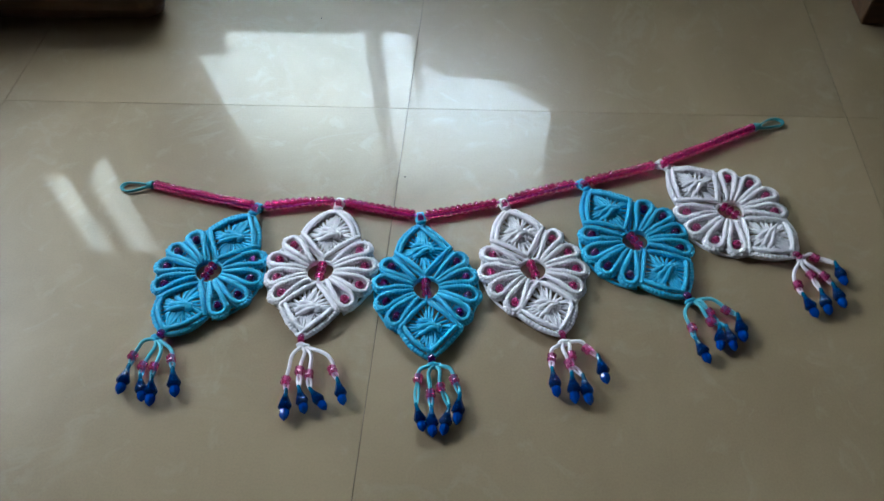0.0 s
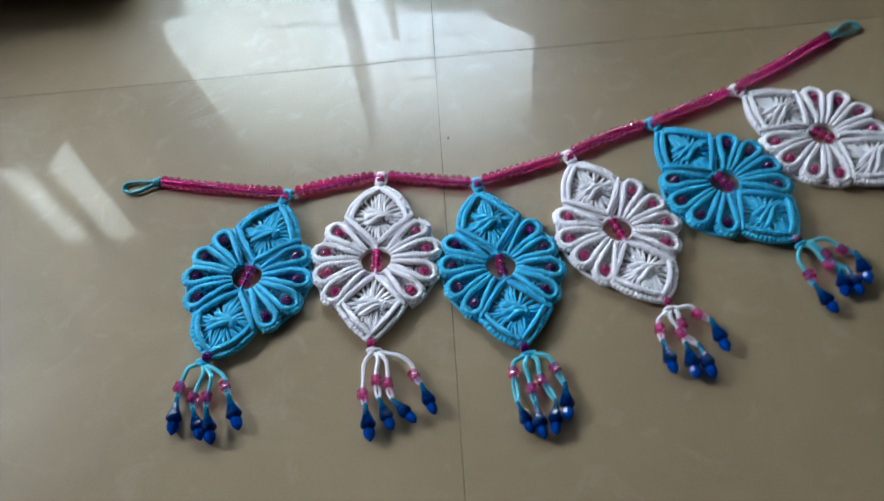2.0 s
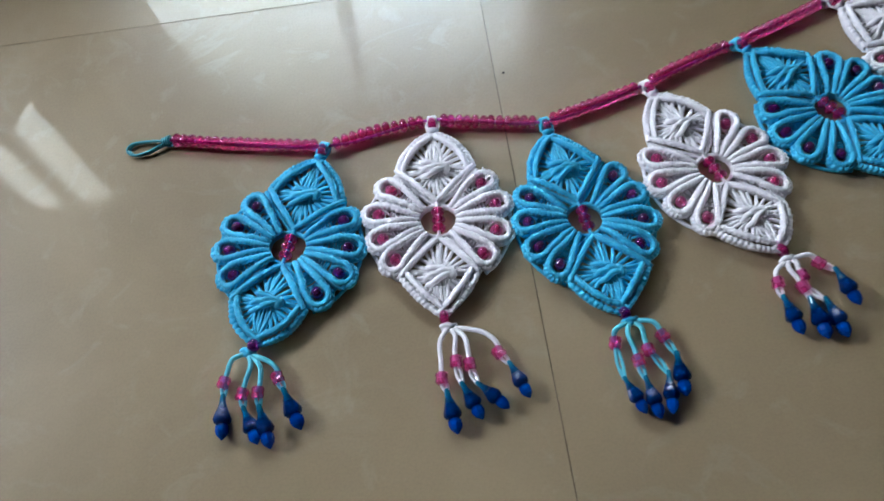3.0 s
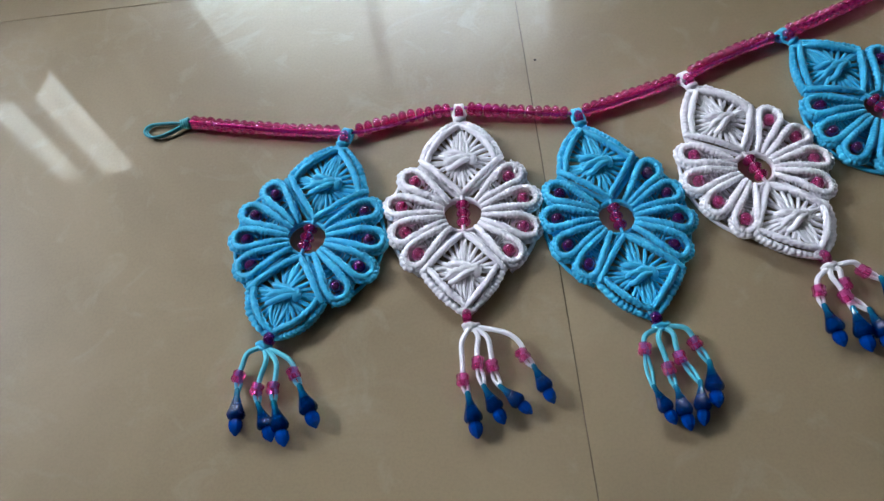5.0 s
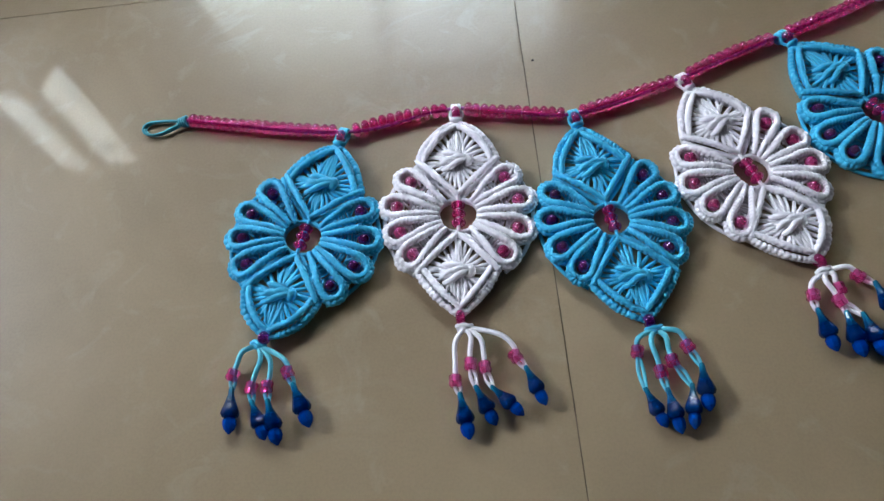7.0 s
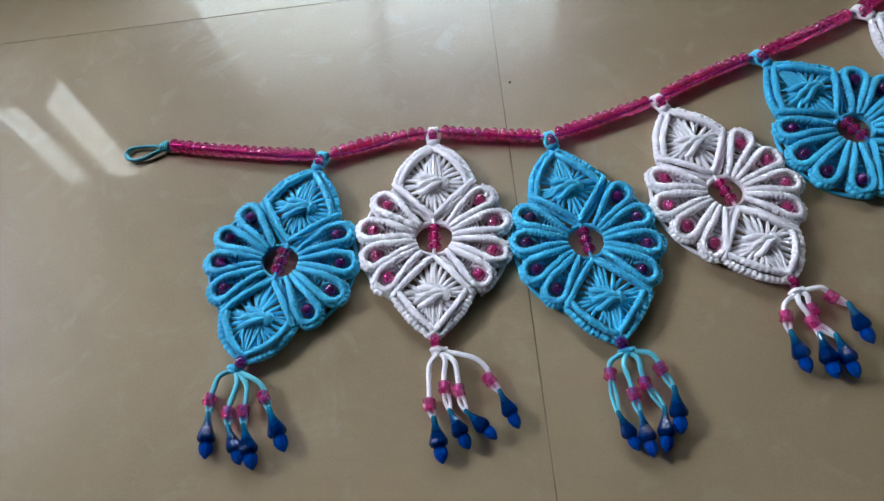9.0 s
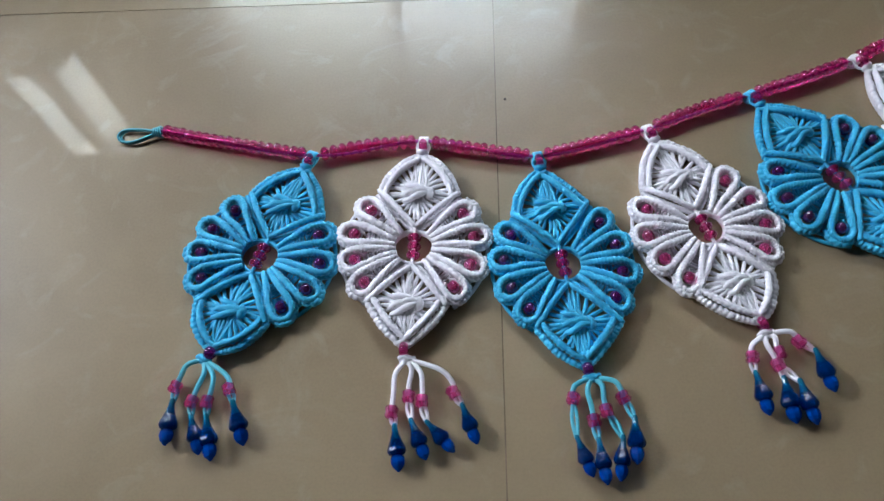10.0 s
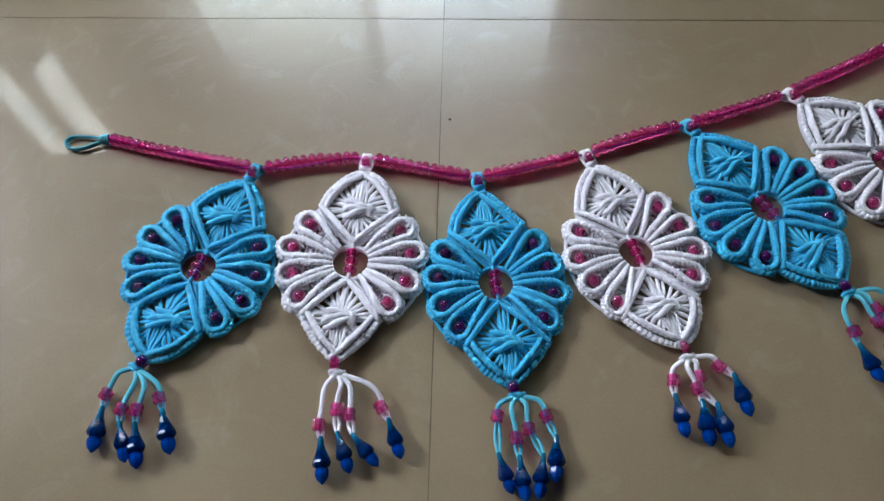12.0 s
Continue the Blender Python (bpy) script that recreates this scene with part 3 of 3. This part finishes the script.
def diamond(mat, parent, up, rnd, upper, lower):
    """One four-cornered panel: double knotted borders, radiating threads and a woven knot in the middle. up is 1 for the upper panel, -1 for the lower."""
    if up > 0:
        apex, lc, rc, inner, mid = (0, 90), (-36, 47.5), (36, 47.5), (0, 13), (0, 46)
        bow_left, bow_right = upper
    else:
        lc, rc, bow_left, bow_right = lower
        apex, inner, mid = (0, -97), (0, -22), ((lc[0] + rc[0]) * 0.25, -60)

    def edge(p, q, out, shift):
        """Points from p to q bowed outwards by out and moved outwards by shift."""
        d = np.array(q, float) - np.array(p, float)
        n = np.array((d[1], -d[0])) / np.linalg.norm(d)
        m = (np.array(p) + np.array(q)) / 2 - np.array(mid)
        if n @ m < 0:
            n = -n
        return [tuple(np.array(p) + d * u + n * (shift + out * 4 * u * (1 - u))) for u in (0.0, 0.2, 0.4, 0.6, 0.8, 1.0)]

    s = Soup()
    bows = {}
    for c in (lc, rc):
        bow = bows[c] = bow_left if c is lc else bow_right
        g = rnd.uniform(0, 3)
        s.tube(lift(edge(apex, c, bow, -5.9), [8.4, 11.4, 12.6, 12.6, 11.8, 9.6]), 0.0026, 0.0029, mid=0.0035, pitch=0.0040, groove=0.24, slant=0.7, jitter=0.0002, phase=g)
        s.tube(lift(edge(apex, c, bow, 0.2), [7.0, 8.8, 9.0, 9.0, 8.8, 8.0]), 0.0022, 0.0030, mid=0.0035, groove=0.28, slant=0.9, pitch=0.0043, crest=0.15, jitter=0.0003, phase=g)
        s.tube(lift(edge(apex, c, bow, -1.6), [4.0, 4.2, 4.2, 4.2, 4.2, 4.0]), 0.0025, 0.0034, mid=0.0036, groove=0.24, slant=0.8, pitch=0.0043, crest=0.2, phase=g)
        s.tube(lift(edge(inner, c, 0.8, -1.2), [8.8, 11.0, 12.4, 12.6, 11.8, 9.8]), 0.0026, 0.0029, mid=0.0032, pitch=0.0038, groove=0.24, slant=0.7, jitter=0.0002, phase=g)
        s.tube(lift(edge(inner, c, 0.8, 3.4), [6.0, 7.0, 7.6, 7.6, 7.2, 6.6]), 0.0017, 0.0026, mid=0.0027, groove=0.27, slant=0.4, pitch=0.0034, jitter=0.0003, phase=g)
        s.tube(lift(edge(inner, c, 0.8, 0.8), [5.0, 5.0, 5.0, 5.0, 5.0, 5.0]), 0.0018, 0.0026, groove=0.2, phase=g)
    s.object("panel_border", mat, parent)

    f = Soup()
    for p, q, n, bow in ((apex, lc, 8, bows[lc] - 0.4), (apex, rc, 8, bows[rc] - 0.4), (inner, lc, 7, 0), (inner, rc, 7, 0)):
        pts = edge(p, q, bow, -6.0 if bow else -2.5)
        for i in range(n):
            u = (i + 0.7 + rnd.uniform(-0.15, 0.15)) / (n + 0.1)
            j = min(4, int(u * 5))
            w = u * 5 - j
            a = np.array(pts[j]) * (1 - w) + np.array(pts[j + 1]) * w
            b = np.array(mid) + (a - np.array(mid)) * 0.16 + np.array((rnd.uniform(-1.2, 1.2), rnd.uniform(-1.2, 1.2)))
            c = (a + b) / 2 + np.array((rnd.uniform(-1.2, 1.2), rnd.uniform(-1.2, 1.2)))
            f.tube(lift([a, c, b], [7.6, 9.6 + rnd.uniform(-0.8, 1.0), 9.8]), 0.0016, 0.0017, step=0.0015, segs=8, mid=0.0020)
    # long bundle that runs towards the tip
    tip = np.array(apex) * 0.84 + np.array(mid) * 0.16
    for i in range(5):
        o = (i - 2) * 2.1
        a = tip + np.array((o * 0.45, -up * abs(o) * 0.9))
        b = np.array(mid) + np.array((o * 1.5, up * 4.0))
        f.tube(lift([a, (a + b) / 2 + np.array((o * 0.35 + rnd.uniform(-0.8, 0.8), 0)), b], [8.0 + rnd.uniform(-1, 1), 10.6 + rnd.uniform(-0.8, 0.8), 11.2]), 0.0012, 0.0019, step=0.0015, segs=8)
    foot = np.array(inner) * 0.72 + np.array(mid) * 0.28
    for i in range(4):
        o = (i - 1.5) * 2.0
        f.tube(lift([foot + np.array((o * 0.5, 0)), np.array(mid) + np.array((o * 1.2, -up * 7.0)), np.array(mid) + np.array((o * 0.9, 0))], [7.8, 10.6, 11.4]), 0.0014, 0.0019, step=0.0018, segs=7)
    # crossed cords underneath
    for i in range(3):
        w = (i - 1) / 1.6
        a, b = np.array(apex) * 0.8 + np.array(mid) * 0.2, np.array(inner) * 0.8 + np.array(mid) * 0.2
        c = np.array(mid) + (np.array(rc) - np.array(mid)) * w * 0.55 * (1, 0.3)
        f.tube(lift([a * 0.35 + c * 0.65, c, b * 0.35 + c * 0.65], 2.0), 0.0018, step=0.002, segs=7, groove=0.2)
    f.object("thread_fan", mat, parent)

    k = Soup()
    lean = rnd.uniform(-2.5, 2.5)
    for i in range(4):
        o = (i - 1.5) * 3.3
        cross = 2.2 * (1 if i % 2 else -1)
        pts = [(mid[0] - 15.5 + abs(o) * 0.6, mid[1] + o * 1.7 - lean + 1), (mid[0] - 7, mid[1] + o + cross - lean * 0.5), (mid[0] + 1, mid[1] + o * 0.8 + 1), (mid[0] + 8, mid[1] + o * 0.35 - cross * 0.3 + lean), (mid[0] + 13, mid[1] + o * 0.4 + lean)]
        k.tube(lift(pts, [9.6, 13.4 + (i % 2) * 1.2, 15.2 - (i % 2) * 1.0, 14.2, 10.0]), 0.0022, 0.0022, mid=0.0030, step=0.001, segs=9)
    k.ball((mid[0] * MM + 0.0095, (mid[1] + lean) * MM, 0.0124), (0.0054, 0.0066, 0.0044), groove=0.12)
    k.object("woven_knot", mat, parent)


def medallion(mat, bead_mesh, m, wide, upper, lower, seed, label):
    """One knotted cord medallion: eight petals, two diamond panels, beads and the hidden core ring."""
    rnd = random.Random(seed)
    np.random.seed(seed)
    core = Soup()
    # knotted ring round the hole
    for z, r, w in ((6.6, 19.6, 0.0020), (4.2, 20.2, 0.0026), (2.4, 20.8, 0.0024)):
        ring = [(CENTRE[0] + 0.95 * r * math.cos(a), CENTRE[1] + 0.80 * r * math.sin(a)) for a in np.linspace(0, 2 * math.pi, 14, endpoint=False)]
        core.tube(lift(ring, z), w, groove=0.25, closed=True, step=0.0008)
    # plaited base under the petals
    for a in range(19, 62, 7):
        for side in (-1, 1):
            arc = [polar(g, a + 4, 0, side) for g in np.linspace(50, -54, 9)]
            core.tube(lift(arc, 2.2), 0.0020, groove=0.2, step=0.0012, segs=6)
    top = core.object("medallion", mat, GARLAND, label)
    top.matrix_basis = m @ Matrix.Diagonal((wide, 1.0, 1.0, 1.0))
    for side in (-1, 1):
        for k in range(4):
            ang, far = petal(mat, top, side, k, rnd)
            x, y = polar(ang, 53.0 * far, 0, side)
            t = radians(ang + 90)
            bead(bead_mesh, "petal_bead", top, (x * MM, y * MM, 0.0092), (side * math.cos(t), math.sin(t), rnd.uniform(-0.15, 0.15)), 0.93)
    diamond(mat, top, 1, rnd, upper, lower)
    diamond(mat, top, -1, rnd, upper, lower)
    for y in (3.4, -4.8, -13.0):
        bead(BEAD_PINK, "centre_bead", top, (rnd.uniform(-0.5, 0.5) * MM, y * MM, 0.0085), (rnd.uniform(-0.08, 0.08), 1, 0), 0.95)
    thread = Soup()
    thread.tube([(0, 0.014, 0.0085), (0, -0.004, 0.0085), (0, -0.022, 0.0085)], 0.0016, step=0.003)
    thread.object("bead_thread", mat, top)
    bead(BEAD_PINK if mat is WHITE else bead_mesh, "tip_bead", top, (0, -0.0975, 0.0085), (1, 0.1, 0), 1.0)
    bead(BEAD_PINK, "tie_bead", top, (0, 0.0975, 0.0102), (1, 0.1, 0), 1.0)
    return top


def frayed_end(mat, parent, angle, side):
    """Cut and frayed cord ends that stick out of one petal's rim."""
    s = Soup()
    for i in range(7):
        a, b = 59 + 1.4 * i, -7 + 2.6 * i
        p, q = polar(angle, a - 3, b * 0.8, side), polar(angle, a + random.uniform(2.0, 4.5) - 0.9 * i, b + random.uniform(-1.5, 1.5), side)
        mid = ((p[0] + q[0]) / 2 + random.uniform(-1, 1), (p[1] + q[1]) / 2)
        s.tube(lift([p, mid, q], [9.5, 11.5, 10.5 + random.uniform(-1, 1.5)]), 0.0012, 0.0009, step=0.001, segs=6, groove=0.1)
    return s.object("frayed_end", mat, parent, "frayed white cord ends")


def tie(mat, m):
    """The cord sleeve that ties a medallion to the beaded string."""
    s = Soup()
    for i in range(3):
        x = (i - 1) * 2.8 * MM
        ring = [(x, 0.1034 + 0.0040 * math.cos(a), 0.0060 + 0.0046 * math.sin(a)) for a in np.linspace(0, 2 * math.pi, 12, endpoint=False)]
        s.tube(ring, 0.0019, closed=True, step=0.0012, groove=0.08)
    for o in (-1, 1):
        s.tube([(o * 0.0036, 0.102, 0.0090), (o * 0.0056, 0.097, 0.0075), (o * 0.0030, 0.090, 0.0080)], 0.0013, step=0.0012)
    s.ball((0, 0.0910, 0.0088), (0.0064, 0.0034, 0.0046), groove=0.15)
    ob = s.object("tie", mat, GARLAND, "cord sleeve tied round the beaded string")
    ob.matrix_basis = m
    return ob


def tassel(mat, thin, m, knot, strands, seed):
    """Knot with four strands; each strand: bead (x, y), top of the drop (x, y), tip of the drop (x, y), in millimetres."""
    rnd = random.Random(seed)
    kx, ky = knot
    s = Soup()
    s.tube(lift([(kx - 6, ky + 0.5), (kx - 2, ky + 1.6), (kx + 2, ky - 0.4), (kx + 6, ky + 1.2)], [6, 9.5, 9.5, 6]), 0.0022, step=0.001)
    s.tube(lift([(kx - 5, ky - 1.5), (kx, ky - 2.2), (kx + 5, ky - 0.5)], [5, 8.5, 6]), 0.0020, step=0.001)
    s.ball((kx * MM, ky * MM, 0.006), (0.0058, 0.0042, 0.0050), groove=0.12)
    top = s.object("tassel", mat, GARLAND, "corded tassel with pink beads and blue faceted drops")
    top.matrix_basis = m
    for i, (b, d, e) in enumerate(strands):
        b, d, e = Vector(b), Vector(d), Vector(e)
        k = Vector((kx, ky))
        go = b - k
        bow = k + Vector((go.x * 0.62 + (2.5 if go.x > 0 else -2.5), go.y * 0.30))
        c = Soup()
        c.tube(lift([k, bow, k + Vector((go.x * 0.97, go.y * 0.68)), b], [7, 9.5, 8.0, 6.4]), 0.0021, step=0.0012, segs=9)
        run = (d - b)
        n = Vector((-run.y, run.x)).normalized()
        for o in (-1, 1):
            c.tube(lift([b, b + run * 0.55 + n * o * 2.0, d + (e - d) * 0.06 + n * o * 0.5], [6.4, 5.2, 5.6]), 0.0015, step=0.0012, segs=8)
        c.object("strand", thin, top)
        bead(BEAD_SPOOL, "strand_bead", top, (b.x * MM, b.y * MM, 0.0064), (*(b - bow).normalized(), -0.05), 0.90)
        way = (e - d).normalized()
        drop = new("drop", DROP)
        drop.parent = top
        tagged(drop, "faceted blue plastic drop")
        size = max(0.85, min(1.05, (e - d).length * MM / 0.0385))
        drop.matrix_basis = along((d.x * MM, d.y * MM, 0.0072), (-way.x, -way.y, 0.0), rnd.uniform(0, 6.28)) @ Matrix.Scale(size, 4)
    return top


# place, turn, then knot and strands of the tassel
BLUE_LABEL = "sky blue knotted cord medallion with purple-tinted beads"
WHITE_LABEL = "white knotted cord medallion with magenta beads"
MEDALLIONS = [
    (-0.2060, -0.2930, -19.7, (-3, -104), [((-14, -132), (-11, -141), (1, -176)), ((4, -138), (8, -147), (30, -173)), ((16, -134), (20, -143), (41, -174)), ((28, -119), (35, -126), (60, -155))]),
    (-0.0740, -0.2860, -3.5, (3, -105), [((-5, -148), (-2, -157), (5, -193)), ((7, -135), (10, -152), (25, -183)), ((18, -138), (22, -153), (46, -176)), ((42, -130), (49, -138), (63, -169))]),
    (0.0515, -0.3045, 8.5, (2, -104), [((-16, -118), (-20, -146), (-14, -178)), ((-4, -137), (-4, -150), (-5, -185)), ((7, -131), (15, -151), (5, -184)), ((22, -123), (27, -138), (20, -174))]),
    (0.1730, -0.2730, 19.9, (-1, -106), [((-20, -119), (-24, -129), (-31, -164)), ((1, -123), (-6, -140), (-16, -176)), ((-5, -131), (4, -146), (-2, -182)), ((20, -120), (28, -129), (24, -165))]),
    (0.2930, -0.2265, 33.5, (0, -104), [((-21, -131), (-26, -140), (-34, -174)), ((9, -126), (8, -142), (-14, -168)), ((2, -135), (13, -146), (-1, -176)), ((26, -132), (34, -141), (15, -173))]),
    (0.4110, -0.1760, 44.6, (2, -103), [((-32, -121), (-38, -130), (-54, -160)), ((-9, -123), (-18, -140), (-41, -167)), ((0, -134), (-1, -144), (-21, -173)), ((15, -112), (27, -130), (6, -157))]),
]
# how far the two outer edges of each upper panel bulge
UPPER = [(5.0, 4.0), (6.0, 6.0), (6.0, 1.0), (5.0, 4.5), (5.0, 1.5), (4.5, 3.0)]
# lower panel of each: its two side corners in millimetres, and how far its two outer edges bulge
LOWER = [((-33, -60), (33, -58), 6.5, 8.0), ((-36, -57), (33, -57), 2.5, 2.5), ((-36, -57), (39, -62), 5.5, 1.5),
         ((-40, -57), (33, -62), 4.5, 5.0), ((-34, -57), (36, -62), 5.5, 2.5), ((-37, -58), (35, -61), 4.0, 4.0)]
# some medallions lie pulled narrower than others
WIDTHS = (0.99, 0.98, 0.92, 0.91, 0.98, 1.0)
for i, (x, y, turn, knot, strands) in enumerate(MEDALLIONS):
    mat = WHITE if i % 2 else BLUE
    m = pose(x, y, 0, 0, 0, turn)
    top = medallion(mat, BEAD_ROSE if i % 2 else BEAD_PLUM, m, WIDTHS[i], UPPER[i], LOWER[i], 11 + i, WHITE_LABEL if i % 2 else BLUE_LABEL)
    if i == 1:
        frayed_end(mat, top, 39.0, 1)
    if i == 2:
        blob = Soup()
        blob.ball((-0.031, 0.006, 0.0140), (0.0016, 0.0016, 0.0013), rows=6, segs=8)
        blob.object("melted_cord_end", TEAL, top, "dark melted cord end")
    tie(mat, m)
    tassel(mat, WHITE if i % 2 else AQUA, m, knot, strands, 40 + i)

# the beaded string from loop to loop through the six ties
TIES = [pose(x, y, 0, 0, 0, turn) @ Vector((0, 0.1050, 0.0070)) for x, y, turn, *_ in MEDALLIONS]
KNOTS = [Vector((-0.320, -0.162, 0.0070)), *TIES, Vector((0.471, -0.029, 0.0070))]
GAP = 0.0072
for i, (a, b) in enumerate(zip(KNOTS, KNOTS[1:])):
    way = (b - a).normalized()
    p = a + way * (GAP if i else 0.002)
    q = b - way * (GAP if i < len(KNOTS) - 2 else 0.002)
    n = max(1, round((q - p).length / 0.0078))
    sag = Vector((-way.y, way.x, 0)) * (0.003 if i in (1, 4) else -0.001)
    for j in range(n):
        u = (j + 0.5) / n
        at = p + (q - p) * u + sag * 4 * u * (1 - u) + Vector((random.uniform(-0.0004, 0.0004), random.uniform(-0.0006, 0.0006), -0.0004))
        bead(BEAD_PINK, "string_bead", GARLAND, at, way + Vector((random.uniform(-0.05, 0.05), random.uniform(-0.05, 0.05), random.uniform(-0.05, 0.05))))
core = Soup()
core.tube([tuple(k) for k in KNOTS], 0.0015, step=0.004, segs=8)
core.object("string_core", INNER, GARLAND, "violet cord inside the beads")


def end_loop(at, way, label):
    """Teal cord loop with a wound neck at the end of the string."""
    d, n = Vector(way).normalized(), Vector((-way[1], way[0], 0)).normalized()
    s = Soup()
    for o, z in ((0.0, 0.0032), (0.0022, 0.0018)):
        outline = ((0.002, -0.0010), (0.012, 0.003), (0.026, 0.0078), (0.038, 0.0072), (0.044, 0.0), (0.039, -0.0062), (0.026, -0.0058), (0.012, -0.003), (0.002, 0.0010))
        s.tube([tuple(Vector(at) + d * (a - o) + n * b + Vector((0, 0, z - at[2] + 0.002 * (1 - a / 0.044)))) for a, b in outline], 0.0013, step=0.0015, segs=8)
    for j in range(4):
        c = Vector(at) + d * (0.0010 + j * 0.0022)
        r = 0.0046 - j * 0.0005
        s.tube([tuple(c + n * r * math.cos(t) + Vector((0, 0, r * math.sin(t) - 0.0015))) for t in np.linspace(0, 2 * math.pi, 10, endpoint=False)], 0.0013, closed=True, step=0.0012, segs=8)
    return s.object("end_loop", TEAL, GARLAND, label)


end_loop(tuple(KNOTS[0]), (-1.0, -0.06, 0), "teal cord hanging loop")
end_loop(tuple(KNOTS[-1]), (0.93, 0.36, 0), "teal cord hanging loop")

# ---------------------------------------------------------------- small marks on the floor
for x, y, r in ((0.009, -0.131, 0.0012), (-0.16, 0.205, 0.0011)):
    g = Soup()
    g.ball((x, y, r * 0.5), (r * 1.2, r, r * 0.6), rows=5, segs=7)
    tagged(g.object("grit_speck", SPECK), "tiny dark speck of grit on the tile", "grit")

# ---------------------------------------------------------------- floor tiles
SIZE, JOINT = 0.6, 0.0009
bm = bmesh.new()
h = (SIZE - JOINT) / 2
box_bm(bm, (-h, -h, -0.010), (h, h, 0.0))
tile_mesh = bpy.data.meshes.new("tile")
bm.to_mesh(tile_mesh)
bm.free()
tile_mesh.materials.append(TILE)
for i in range(-4, 4):
    for j in range(-4, 2):
        t = new("tile", tile_mesh)
        t.parent = floor
        t.matrix_basis = pose((i + 0.5) * SIZE, (j + 0.5) * SIZE, random.uniform(-0.0001, 0.0))
